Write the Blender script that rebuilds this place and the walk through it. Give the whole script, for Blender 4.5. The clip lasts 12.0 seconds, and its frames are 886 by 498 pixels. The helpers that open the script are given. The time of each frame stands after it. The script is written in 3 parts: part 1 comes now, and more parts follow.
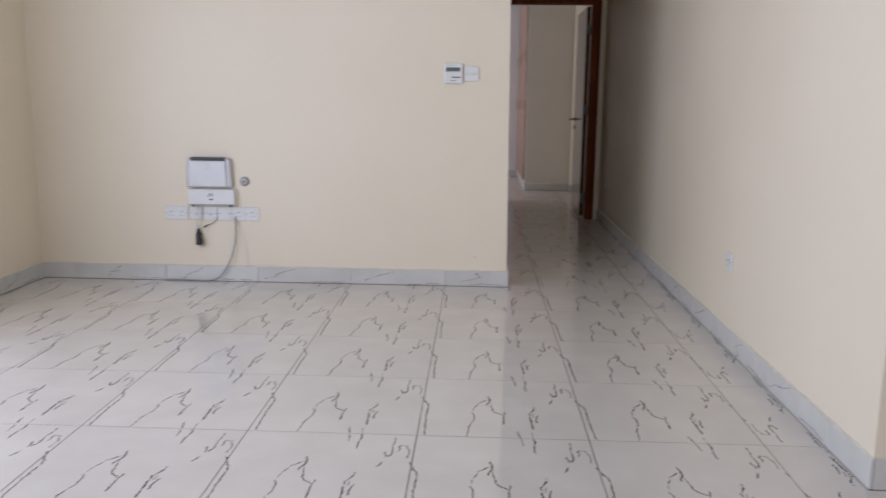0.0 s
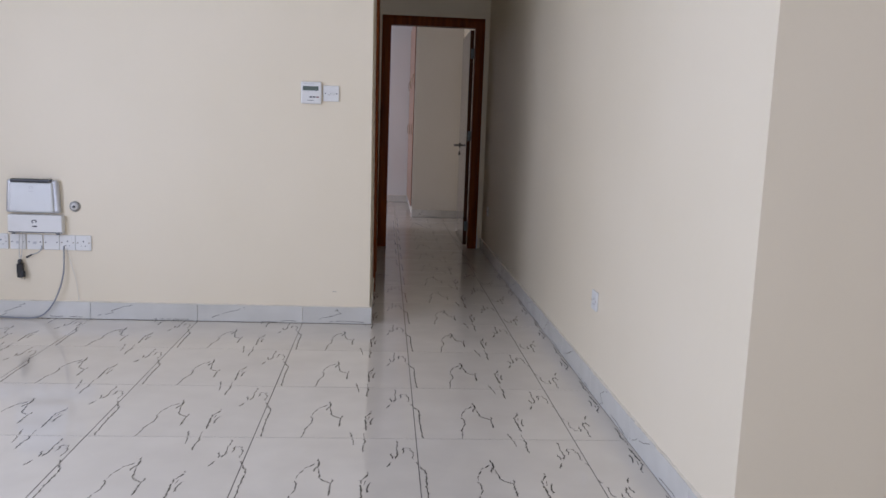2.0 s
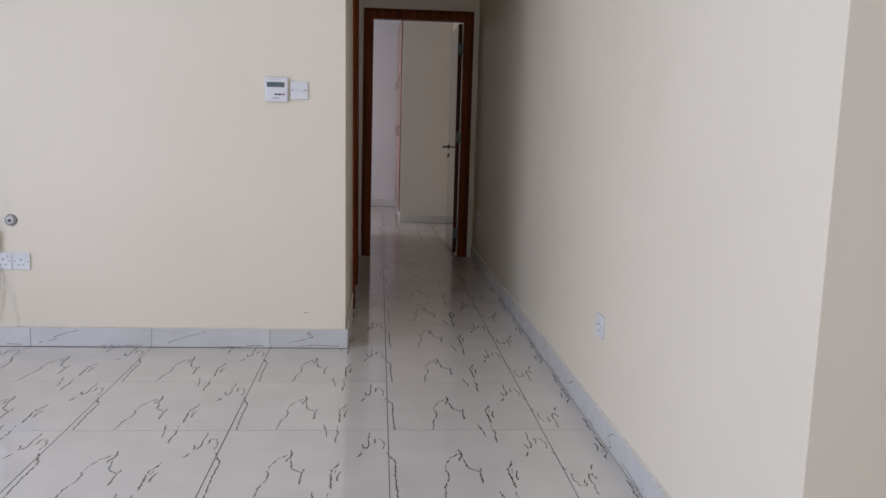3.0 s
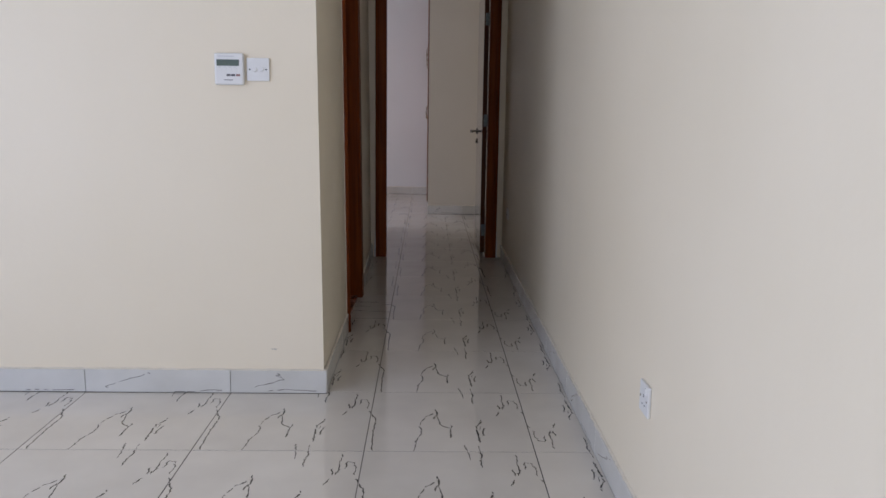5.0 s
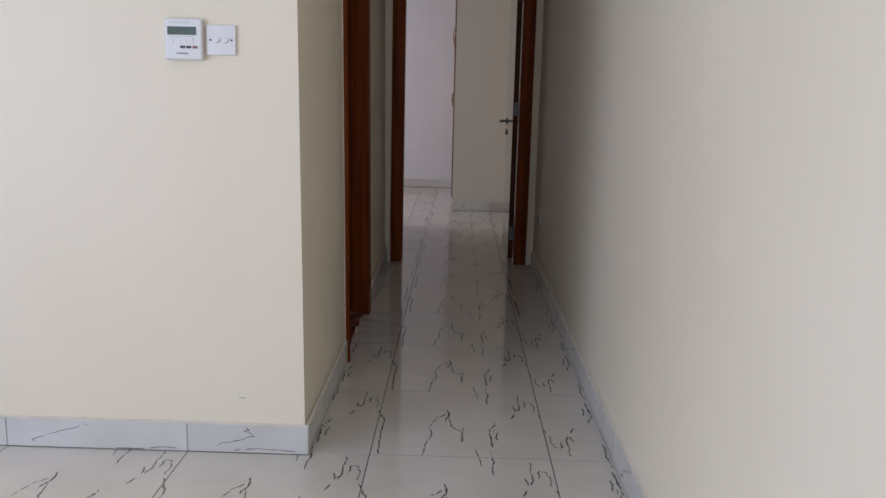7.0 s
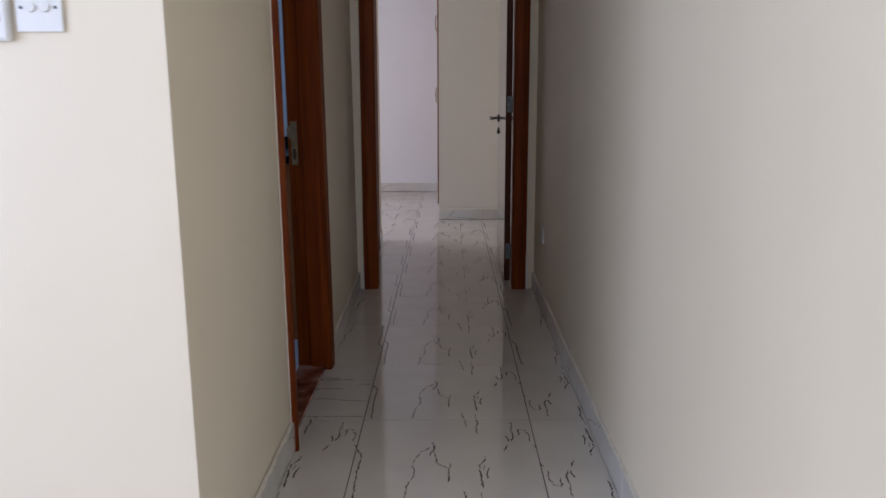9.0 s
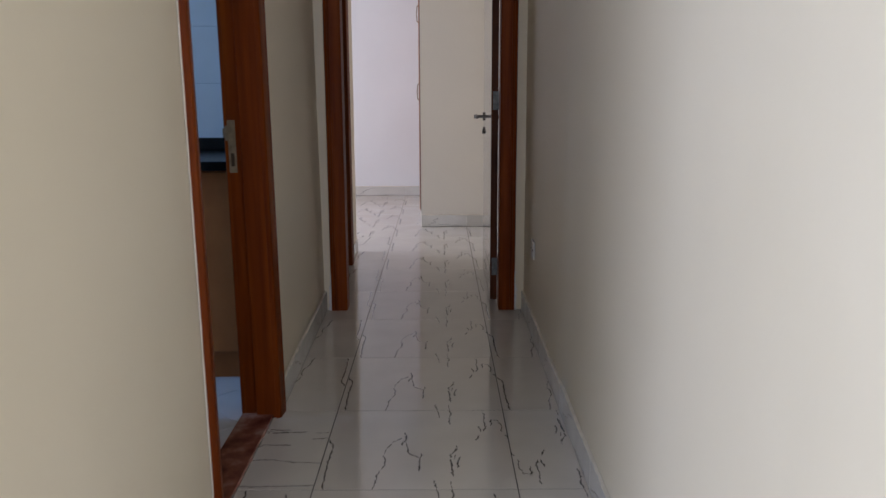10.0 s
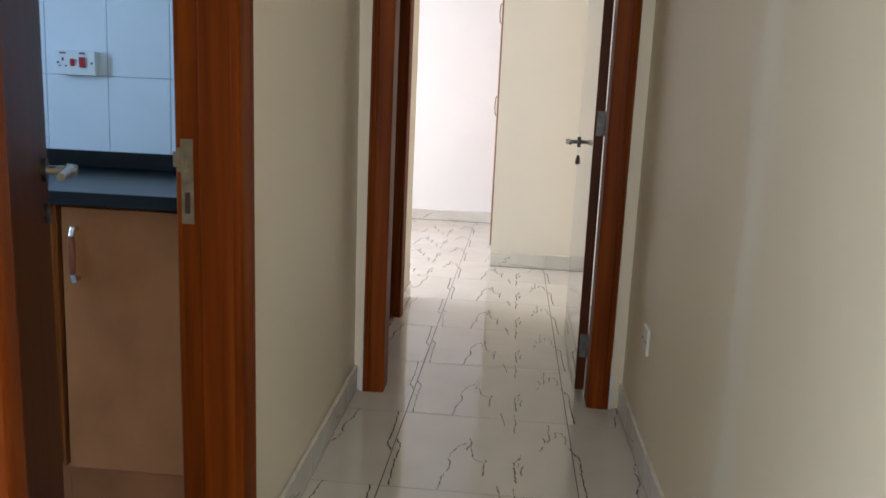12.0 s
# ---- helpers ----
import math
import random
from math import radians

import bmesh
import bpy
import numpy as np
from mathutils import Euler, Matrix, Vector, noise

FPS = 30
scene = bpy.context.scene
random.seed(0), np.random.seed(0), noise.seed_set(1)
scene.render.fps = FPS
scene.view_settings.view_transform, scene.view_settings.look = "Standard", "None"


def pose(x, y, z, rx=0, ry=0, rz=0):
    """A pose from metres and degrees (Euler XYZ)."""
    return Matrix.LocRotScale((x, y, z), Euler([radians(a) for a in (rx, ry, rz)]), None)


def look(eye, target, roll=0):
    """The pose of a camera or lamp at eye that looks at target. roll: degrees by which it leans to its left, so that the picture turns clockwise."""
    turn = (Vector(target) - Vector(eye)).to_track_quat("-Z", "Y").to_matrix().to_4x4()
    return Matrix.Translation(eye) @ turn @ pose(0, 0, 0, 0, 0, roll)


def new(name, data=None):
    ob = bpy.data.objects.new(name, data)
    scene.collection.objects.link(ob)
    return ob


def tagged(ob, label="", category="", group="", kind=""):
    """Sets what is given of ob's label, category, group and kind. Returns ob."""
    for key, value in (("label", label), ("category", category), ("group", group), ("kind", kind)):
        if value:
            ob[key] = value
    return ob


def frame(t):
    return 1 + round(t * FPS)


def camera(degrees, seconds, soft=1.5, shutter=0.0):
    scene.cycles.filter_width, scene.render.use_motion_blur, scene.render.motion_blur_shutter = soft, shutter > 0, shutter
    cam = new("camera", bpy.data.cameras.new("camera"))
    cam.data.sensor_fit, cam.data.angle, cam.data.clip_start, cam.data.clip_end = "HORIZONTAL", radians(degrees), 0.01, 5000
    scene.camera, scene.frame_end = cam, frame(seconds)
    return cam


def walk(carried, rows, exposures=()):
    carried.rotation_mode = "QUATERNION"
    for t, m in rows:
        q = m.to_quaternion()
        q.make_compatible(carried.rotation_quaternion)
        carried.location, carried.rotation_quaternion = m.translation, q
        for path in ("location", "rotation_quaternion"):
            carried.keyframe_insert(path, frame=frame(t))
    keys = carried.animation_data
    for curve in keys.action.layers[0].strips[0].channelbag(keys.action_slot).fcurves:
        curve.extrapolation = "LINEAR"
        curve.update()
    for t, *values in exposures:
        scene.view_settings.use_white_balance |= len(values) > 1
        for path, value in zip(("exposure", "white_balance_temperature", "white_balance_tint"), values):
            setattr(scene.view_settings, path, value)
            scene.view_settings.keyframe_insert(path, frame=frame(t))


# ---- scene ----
cam = camera(56.9, 12.0, shutter=0.5)
PATH = [
    (0, (-0.004, -0.601, 1.15), (-0.086, 1.365, 0.797), 0.7),
    (0.5, (0.02, -0.553, 1.136), (0.116, 1.419, 0.815), 0.6),
    (1, (0.077, -0.526, 1.137), (0.283, 1.439, 0.829), 0.5),
    (1.5, (0.165, -0.411, 1.144), (0.359, 1.557, 0.841), 1.9),
    (2, (0.259, -0.221, 1.149), (0.405, 1.752, 0.859), 2.1),
    (2.5, (0.29, 0.039, 1.15), (0.438, 2.013, 0.864), 2.1),
    (3, (0.348, 0.286, 1.143), (0.508, 2.259, 0.857), 1.6),
    (5, (0.613, 1.2, 1.185), (0.652, 3.171, 0.845), 0.8),
    (5.5, (0.629, 1.417, 1.174), (0.645, 3.387, 0.832), 0.7),
    (6, (0.648, 1.624, 1.171), (0.664, 3.593, 0.824), -0.0),
    (6.5, (0.69, 1.789, 1.179), (0.677, 3.757, 0.821), 1.2),
    (7, (0.667, 1.962, 1.177), (0.636, 3.927, 0.807), 1.4),
    (9, (0.709, 2.906, 1.17), (0.694, 4.869, 0.79), -0.1),
    (9.5, (0.748, 3.214, 1.163), (0.752, 5.178, 0.781), 0.0),
    (10, (0.775, 3.489, 1.144), (0.782, 5.452, 0.763), -0.2),
    (10.5, (0.776, 3.768, 1.162), (0.782, 5.73, 0.777), 0.8),
    (11, (0.788, 4.077, 1.148), (0.673, 6.037, 0.766), 1.1),
    (11.5, (0.788, 4.368, 1.137), (0.623, 6.327, 0.769), 2.2),
    (12, (0.748, 4.619, 1.149), (0.587, 6.58, 0.793), 2.6),
]
EXPOSURES = [(0, -1.05, 7400, 37), (1.5, -1.05, 7200, 37), (5, -0.97, 7050, 35.5), (7, -0.83, 7050, 35.5), (9, -0.43, 6850, 36), (10, 0.0, 6850, 33.5), (11, 0.62, 7000, 29.5), (11.5, 0.87, 7150, 27), (12, 1.0, 7350, 26)]
walk(cam, [(t, look(eye, target, roll)) for t, eye, target, roll in PATH], EXPOSURES)

# ---- world and light ----
world = bpy.data.worlds.new("sky")
scene.world = world
world.use_nodes = True
wn = world.node_tree.nodes
sky = wn.new("ShaderNodeTexSky")
sky.sky_type, sky.sun_disc = "NISHITA", False
sky.sun_elevation, sky.sun_rotation = radians(55), radians(200)
world.node_tree.links.new(sky.outputs[0], wn["Background"].inputs[0])
wn["Background"].inputs[1].default_value = 0.08


def window_light(name, eye, target, w, h, power, colour):
    data = bpy.data.lights.new(name, "AREA")
    data.shape, data.size, data.size_y, data.energy, data.color = "RECTANGLE", w, h, power, colour
    ob = new(name, data)
    ob.matrix_world = look(eye, target)
    return ob


DAY = (0.52, 0.755, 1.0)
window_light("living_daylight", (-2.92, 0.5, 1.3), (0, 0.5, 1.2), 4.8, 2.0, 275, DAY)
# Lamp for an unseen east window, added to brighten the west wall.
window_light("east_fill", (4.47, -1.2, 1.4), (0, -1.2, 1.3), 2.3, 1.5, 12, DAY)
# Lamp for an unseen rear window, added to send light down the corridor.
window_light("south_fill", (1.3, -3.57, 1.4), (1.3, 0, 1.3), 1.9, 1.7, 62, (0.64, 0.82, 1.0))
window_light("kitchen_daylight", (-2.66, 6.08, 1.5), (0, 6.08, 1.3), 0.32, 1.05, 24, (0.23, 0.545, 1.0))
window_light("bedroom_daylight", (-2.96, 10.3, 1.5), (0, 10.3, 1.3), 1.55, 1.35, 72, (0.63, 0.815, 1.0))


# ---- materials ----
def material(name, base, rough=0.5, metal=0.0, coat=0.0, spec=0.5):
    m = bpy.data.materials.new(name)
    m.use_nodes = True
    b = m.node_tree.nodes["Principled BSDF"]
    b.inputs["Base Color"].default_value = (*base, 1)
    b.inputs["Roughness"].default_value = rough
    b.inputs["Metallic"].default_value = metal
    b.inputs["Coat Weight"].default_value = coat
    b.inputs["Coat Roughness"].default_value = 0.16
    b.inputs["Specular IOR Level"].default_value = spec
    return m


def mottle(m, colours, scale=(1, 1, 1), size=4.0, detail=6.0, where="Object", bump=0.0, bump_size=80.0, spread=(0.3, 0.7), rough=None, vary=0.0, wave=0.0):
    """Colour from noise between the given colours, with fine relief and varied gloss."""
    t = m.node_tree
    n, l = t.nodes, t.links
    b = n["Principled BSDF"]
    co = n.new("ShaderNodeTexCoord")
    mp = n.new("ShaderNodeMapping")
    mp.inputs["Scale"].default_value = scale
    l.new(co.outputs[where], mp.inputs[0])
    info = n.new("ShaderNodeObjectInfo")
    if vary:
        sh = n.new("ShaderNodeVectorMath")
        sh.operation = "ADD"
        mul = n.new("ShaderNodeMath")
        mul.operation = "MULTIPLY"
        mul.inputs[1].default_value = 37.0
        l.new(info.outputs["Random"], mul.inputs[0])
        l.new(mp.outputs[0], sh.inputs[0])
        l.new(mul.outputs[0], sh.inputs[1])
        vec = sh.outputs[0]
    else:
        vec = mp.outputs[0]
    nz = n.new("ShaderNodeTexNoise")
    nz.inputs["Scale"].default_value, nz.inputs["Detail"].default_value = size, detail
    l.new(vec, nz.inputs["Vector"])
    r = n.new("ShaderNodeValToRGB")
    r.color_ramp.elements[0].position, r.color_ramp.elements[1].position = spread
    r.color_ramp.elements[0].color = (*colours[0], 1)
    r.color_ramp.elements[1].color = (*colours[-1], 1)
    if len(colours) == 3:
        r.color_ramp.elements.new(sum(spread) / 2).color = (*colours[1], 1)
    l.new(nz.outputs[0], r.inputs[0])
    out = r.outputs[0]
    if vary:
        hs = n.new("ShaderNodeHueSaturation")
        mr = n.new("ShaderNodeMapRange")
        mr.inputs["To Min"].default_value, mr.inputs["To Max"].default_value = 1 - vary, 1 + vary
        l.new(info.outputs["Random"], mr.inputs[0])
        l.new(mr.outputs[0], hs.inputs["Value"])
        l.new(out, hs.inputs["Color"])
        out = hs.outputs[0]
    l.new(out, b.inputs["Base Color"])
    if rough:
        mr = n.new("ShaderNodeMapRange")
        mr.inputs["To Min"].default_value, mr.inputs["To Max"].default_value = rough
        l.new(nz.outputs[0], mr.inputs[0])
        l.new(mr.outputs[0], b.inputs["Roughness"])
    if bump:
        fine = n.new("ShaderNodeTexNoise")
        fine.inputs["Scale"].default_value, fine.inputs["Detail"].default_value = bump_size, 4
        l.new(vec, fine.inputs["Vector"])
        bp = n.new("ShaderNodeBump")
        bp.inputs["Strength"].default_value, bp.inputs["Distance"].default_value = bump, 0.004
        l.new(fine.outputs[0], bp.inputs["Height"])
        l.new(bp.outputs[0], b.inputs["Normal"])
        if wave:
            up = n.new("ShaderNodeMapping")
            up.inputs["Scale"].default_value = (1, 1, 0.1)
            l.new(vec, up.inputs[0])
            broad = n.new("ShaderNodeTexNoise")
            broad.inputs["Scale"].default_value, broad.inputs["Detail"].default_value = 5.0, 2
            l.new(up.outputs[0], broad.inputs["Vector"])
            bw = n.new("ShaderNodeBump")
            bw.inputs["Strength"].default_value, bw.inputs["Distance"].default_value = wave, 0.02
            l.new(broad.outputs[0], bw.inputs["Height"])
            l.new(bw.outputs[0], bp.inputs["Normal"])
    return m


PAINT = mottle(material("cream_emulsion", (0.8, 0.74, 0.62), 0.5), [(0.845, 0.737, 0.56), (0.875, 0.767, 0.595)], size=1.3, bump=0.12, bump_size=45, rough=(0.36, 0.52), wave=0.2)
BED_PAINT = mottle(material("pale_cream_emulsion", (0.8, 0.75, 0.67), 0.5), [(0.80, 0.76, 0.68), (0.83, 0.79, 0.71)], size=1.3, bump=0.12, bump_size=45, rough=(0.42, 0.58))
WHITE_PAINT = mottle(material("white_emulsion", (0.8, 0.8, 0.78), 0.6), [(0.775, 0.79, 0.79), (0.815, 0.83, 0.83)], size=1.5, bump=0.1, bump_size=45)
TILE = mottle(material("polished_floor_tile", (0.6, 0.57, 0.52), 0.1, spec=0.75), [(0.655, 0.60, 0.525), (0.715, 0.66, 0.58)], size=5, detail=5, rough=(0.03, 0.11), vary=0.025)
VEIN = mottle(material("tile_vein_print", (0.1, 0.09, 0.08), 0.12, spec=0.75), [(0.032, 0.028, 0.023), (0.15, 0.133, 0.112)], size=30, spread=(0.35, 0.65))
SKIRT = mottle(material("skirting_tile", (0.6, 0.61, 0.6), 0.15), [(0.595, 0.58, 0.53), (0.66, 0.645, 0.595)], size=7, rough=(0.1, 0.22), vary=0.03)
GROUT = mottle(material("dark_grout", (0.1, 0.09, 0.08), 0.9), [(0.035, 0.031, 0.026), (0.19, 0.17, 0.145)], size=1.6)
CAULK = mottle(material("white_filler", (0.75, 0.73, 0.68), 0.7), [(0.68, 0.615, 0.50), (0.78, 0.715, 0.60)], size=20, bump=0.3)
CHIP = mottle(material("raw_white_filler", (0.8, 0.79, 0.76), 0.8), [(0.72, 0.71, 0.68), (0.82, 0.81, 0.79)], size=30, bump=0.4)
WOOD = mottle(material("varnished_red_wood", (0.3, 0.08, 0.02), 0.45, coat=0.0, spec=0.1), [(0.14, 0.0235, 0.002), (0.195, 0.0345, 0.0025), (0.255, 0.051, 0.0036)], scale=(14, 14, 0.7), size=2.4, detail=8, bump=0.06, bump_size=60, vary=0.06)
LEAF_WOOD = mottle(material("glossy_leaf_wood", (0.16, 0.04, 0.01), 0.3, coat=1.0), [(0.07, 0.016, 0.005), (0.1, 0.025, 0.007), (0.12, 0.032, 0.009)], scale=(14, 14, 0.7), size=2.4, detail=8)
LEAF_WOOD.node_tree.nodes["Principled BSDF"].inputs["Coat Roughness"].default_value = 0.05
DULL_LEAF = mottle(material("brown_leaf_wood", (0.12, 0.03, 0.008), 0.45, spec=0.14), [(0.065, 0.0135, 0.002), (0.09, 0.02, 0.003), (0.11, 0.026, 0.004)], scale=(14, 14, 0.7), size=2.4, detail=8)
CAB = mottle(material("cabinet_veneer", (0.42, 0.2, 0.11), 0.5, spec=0.25), [(0.34, 0.11, 0.033), (0.43, 0.145, 0.045), (0.49, 0.17, 0.055)], scale=(2.5, 2.5, 1.6), size=2.2, detail=7, vary=0.04)
WARD = mottle(material("wardrobe_veneer", (0.5, 0.26, 0.17), 0.35, coat=0.3), [(0.45, 0.22, 0.14), (0.56, 0.30, 0.2)], scale=(6, 6, 0.6), size=2.0, detail=7)
WARD_EDGE = material("wardrobe_edge", (0.15, 0.075, 0.05), 0.4)
GRIP = material("red_brown_grip", (0.3, 0.06, 0.015), 0.3, coat=0.3)
MARBLE = mottle(material("red_marble", (0.25, 0.08, 0.05), 0.15), [(0.12, 0.03, 0.02), (0.26, 0.085, 0.055), (0.45, 0.25, 0.19)], size=14, detail=9, rough=(0.08, 0.2))
GRANITE = mottle(material("black_granite", (0.006, 0.006, 0.007), 0.24, spec=0.35), [(0.004, 0.004, 0.005), (0.03, 0.031, 0.034)], size=260, detail=2, spread=(0.7, 1.0))
KTILE = mottle(material("white_glazed_tile", (0.78, 0.79, 0.8), 0.12), [(0.75, 0.76, 0.77), (0.8, 0.81, 0.82)], size=6, rough=(0.06, 0.16), vary=0.015)
KFLOOR = mottle(material("white_kitchen_floor_tile", (0.72, 0.74, 0.76), 0.2), [(0.66, 0.68, 0.7), (0.74, 0.76, 0.78)], size=6)
KGROUT = mottle(material("pale_grout", (0.5, 0.52, 0.54), 0.9), [(0.44, 0.46, 0.48), (0.56, 0.58, 0.6)], size=9)
PLASTIC = mottle(material("white_plastic", (0.78, 0.78, 0.77), 0.3), [(0.76, 0.75, 0.715), (0.81, 0.80, 0.765)], size=9)
SILVER = mottle(material("silver_plastic", (0.55, 0.55, 0.55), 0.3, metal=0.3), [(0.5, 0.5, 0.505), (0.6, 0.6, 0.605)], size=9)
PEARL = mottle(material("pearl_plastic", (0.7, 0.7, 0.69), 0.22), [(0.68, 0.69, 0.675), (0.73, 0.74, 0.725)], size=8)
GREY_PLASTIC = material("grey_plastic", (0.55, 0.55, 0.55), 0.4)
BLACK = material("black_plastic", (0.012, 0.012, 0.013), 0.35)
LCD = mottle(material("lcd_glass", (0.1, 0.14, 0.12), 0.15), [(0.09, 0.13, 0.115), (0.12, 0.165, 0.145)], size=20)
SLOT = material("shaded_slot", (0.11, 0.11, 0.11), 0.6)
RED = material("red_rocker", (0.55, 0.015, 0.02), 0.3)
DULL_RED = material("dull_red_print", (0.32, 0.14, 0.12), 0.5)
INK = material("dark_print", (0.06, 0.06, 0.065), 0.5)
# Handle nickel in two tones: backlight darkening and kitchen light put into the colour.
SHADED_METAL = mottle(material("shaded_worn_nickel", (0.3, 0.28, 0.25), 0.3, metal=1.0), [(0.06, 0.055, 0.048), (0.15, 0.138, 0.12)], size=40, rough=(0.22, 0.45))
LIT_METAL = mottle(material("lit_worn_nickel", (0.55, 0.5, 0.42), 0.3, metal=0.8), [(0.42, 0.37, 0.29), (0.62, 0.56, 0.46)], size=40, rough=(0.2, 0.4))
HINGE = mottle(material("dull_hinge_steel", (0.16, 0.16, 0.15), 0.5, metal=0.8), [(0.1, 0.1, 0.095), (0.2, 0.2, 0.19)], size=40)
PLATE = mottle(material("strike_steel", (0.42, 0.36, 0.27), 0.5, metal=0.35), [(0.20, 0.155, 0.10), (0.31, 0.245, 0.165)], size=40)
HOLE = material("brown_latch_hole", (0.05, 0.025, 0.01), 0.5)
RIM = material("grey_metal_rim", (0.3, 0.29, 0.27), 0.4, metal=0.5)
CHROME = material("bright_nickel", (0.6, 0.6, 0.6), 0.25, metal=1.0)
BRASS = mottle(material("dull_brass", (0.45, 0.36, 0.22), 0.35, metal=1.0), [(0.2, 0.15, 0.1), (0.36, 0.29, 0.19)], size=40)
CABLE = material("grey_blue_cable", (0.25, 0.265, 0.30), 0.5)
THIN_CABLE = material("pale_cable", (0.62, 0.6, 0.56), 0.5)
ALU = material("white_aluminium", (0.7, 0.7, 0.7), 0.35)
m = material("window_glass", (0.95, 0.97, 0.97), 0.02)
m.node_tree.nodes["Principled BSDF"].inputs["Transmission Weight"].default_value = 1.0
GLASS = m


# ---- mesh helpers ----
def box(x0, y0, z0, x1, y1, z1, bevel=0.0, bm=None, segments=2):
    b = bmesh.new()
    bmesh.ops.create_cube(b, size=1)
    bmesh.ops.transform(b, matrix=Matrix.Translation(((x0 + x1) / 2, (y0 + y1) / 2, (z0 + z1) / 2)) @ Matrix.Diagonal((x1 - x0, y1 - y0, z1 - z0, 1)), verts=b.verts)
    if bevel:
        bmesh.ops.bevel(b, geom=b.edges[:], offset=bevel, segments=segments, profile=0.5, affect="EDGES")
    return merge(bm, b)


def merge(bm, b):
    if bm is None:
        return b
    tmp = bpy.data.meshes.new("tmp")
    b.to_mesh(tmp)
    bm.from_mesh(tmp)
    bpy.data.meshes.remove(tmp)
    b.free()
    return bm


def rod(a, b, r, bm=None, r2=None, sides=16):
    """A round bar from a to b."""
    a, b = Vector(a), Vector(b)
    out = bmesh.new()
    turn = (b - a).to_track_quat("Z", "Y").to_matrix().to_4x4()
    bmesh.ops.create_cone(out, cap_ends=True, segments=sides, radius1=r, radius2=r if r2 is None else r2, depth=(b - a).length, matrix=Matrix.Translation((a + b) / 2) @ turn)
    return merge(bm, out)


def turned(profile, sides=24):
    """A lathed shape round z from (radius, z) pairs."""
    out = bmesh.new()
    rings = [[out.verts.new((r * math.cos(2 * math.pi * i / sides), r * math.sin(2 * math.pi * i / sides), z)) for i in range(sides)] for r, z in profile]
    for lo, hi in zip(rings, rings[1:]):
        for i in range(sides):
            out.faces.new((lo[i], lo[(i + 1) % sides], hi[(i + 1) % sides], hi[i]))
    out.faces.new(rings[0][::-1])
    out.faces.new(rings[-1])
    return out


def moved(bm, m):
    bmesh.ops.transform(bm, matrix=m, verts=bm.verts)
    return bm


def mesh_of(name, bm, mats, smooth=True):
    bmesh.ops.recalc_face_normals(bm, faces=bm.faces[:])
    me = bpy.data.meshes.new(name)
    if smooth:
        for f in bm.faces:
            f.smooth = True
        for e in bm.edges:
            if len(e.link_faces) != 2 or e.calc_face_angle(0) > radians(38):
                e.smooth = False
            elif e.calc_face_angle(0) > radians(5):
                # keep broad flat faces flat beside their rounded edges
                small, large = sorted(f.calc_area() for f in e.link_faces)
                e.smooth = large < 6 * small
    bm.to_mesh(me)
    bm.free()
    for mt in mats if isinstance(mats, (list, tuple)) else [mats]:
        me.materials.append(mt)
    return me


def part(name, bm, mat, parent=None, label=""):
    ob = new(name, mesh_of(name, bm, mat))
    if parent is not None:
        ob.parent = parent
    return tagged(ob, label) if label else ob


def thing(name, m, label, category, group="", kind=""):
    ob = new(name)
    ob.empty_display_size = 0.05
    ob.matrix_world = m
    return tagged(ob, label, category, group, kind)


def setting(name, bm, mat, label, category):
    return tagged(part(name, bm, mat), label, category, kind="structure")


def tube(points, r, name, mat, parent, label=""):
    """A cable as a round curve turned to mesh-like tube of rings."""
    pts = [Vector(p) for p in points]
    fine = []
    for i in range(len(pts) - 1):
        p0, p1, p2, p3 = pts[max(i - 1, 0)], pts[i], pts[i + 1], pts[min(i + 2, len(pts) - 1)]
        for s in range(8):
            t = s / 8
            fine.append(0.5 * ((2 * p1) + (p2 - p0) * t + (2 * p0 - 5 * p1 + 4 * p2 - p3) * t * t + (3 * p1 - p0 - 3 * p2 + p3) * t ** 3))
    fine.append(pts[-1])
    bm = bmesh.new()
    rings = []
    for i, p in enumerate(fine):
        d = (fine[min(i + 1, len(fine) - 1)] - fine[max(i - 1, 0)]).normalized()
        u = d.orthogonal().normalized() if i == 0 else (u - d * u.dot(d)).normalized()
        v = d.cross(u)
        rings.append([bm.verts.new(p + r * (u * math.cos(a * math.pi / 4) + v * math.sin(a * math.pi / 4))) for a in range(8)])
    for lo, hi in zip(rings, rings[1:]):
        for a in range(8):
            bm.faces.new((lo[a], lo[(a + 1) % 8], hi[(a + 1) % 8], hi[a]))
    bm.faces.new(rings[0][::-1])
    bm.faces.new(rings[-1])
    return part(name, bm, mat, parent, label)


# ---- plan, metres ----
NORTH = 4.485      # face of the living room's far wall
LEFT, RIGHT = 0.19, 1.215   # faces of the corridor
LEFT_END = 0.165   # the left face runs slightly out of true beyond the kitchen
BED_LEFT = 0.173   # left face inside the bedroom passage
LEAN = 0.0105      # the left corridor wall stands out of plumb by this much per metre
CORNER = 1.79      # where the right wall turns away
DOOR = 7.70        # face of the wall with the bedroom door
HIGH = 2.9
T = 0.6            # floor tile

# ---- walls ----
def leaning(b):
    """Tip the corridor face of a wall out of plumb."""
    for v in b.verts:
        if v.co.x > 0.12:
            v.co.x -= LEAN * max(v.co.z, 0.0)
    return b


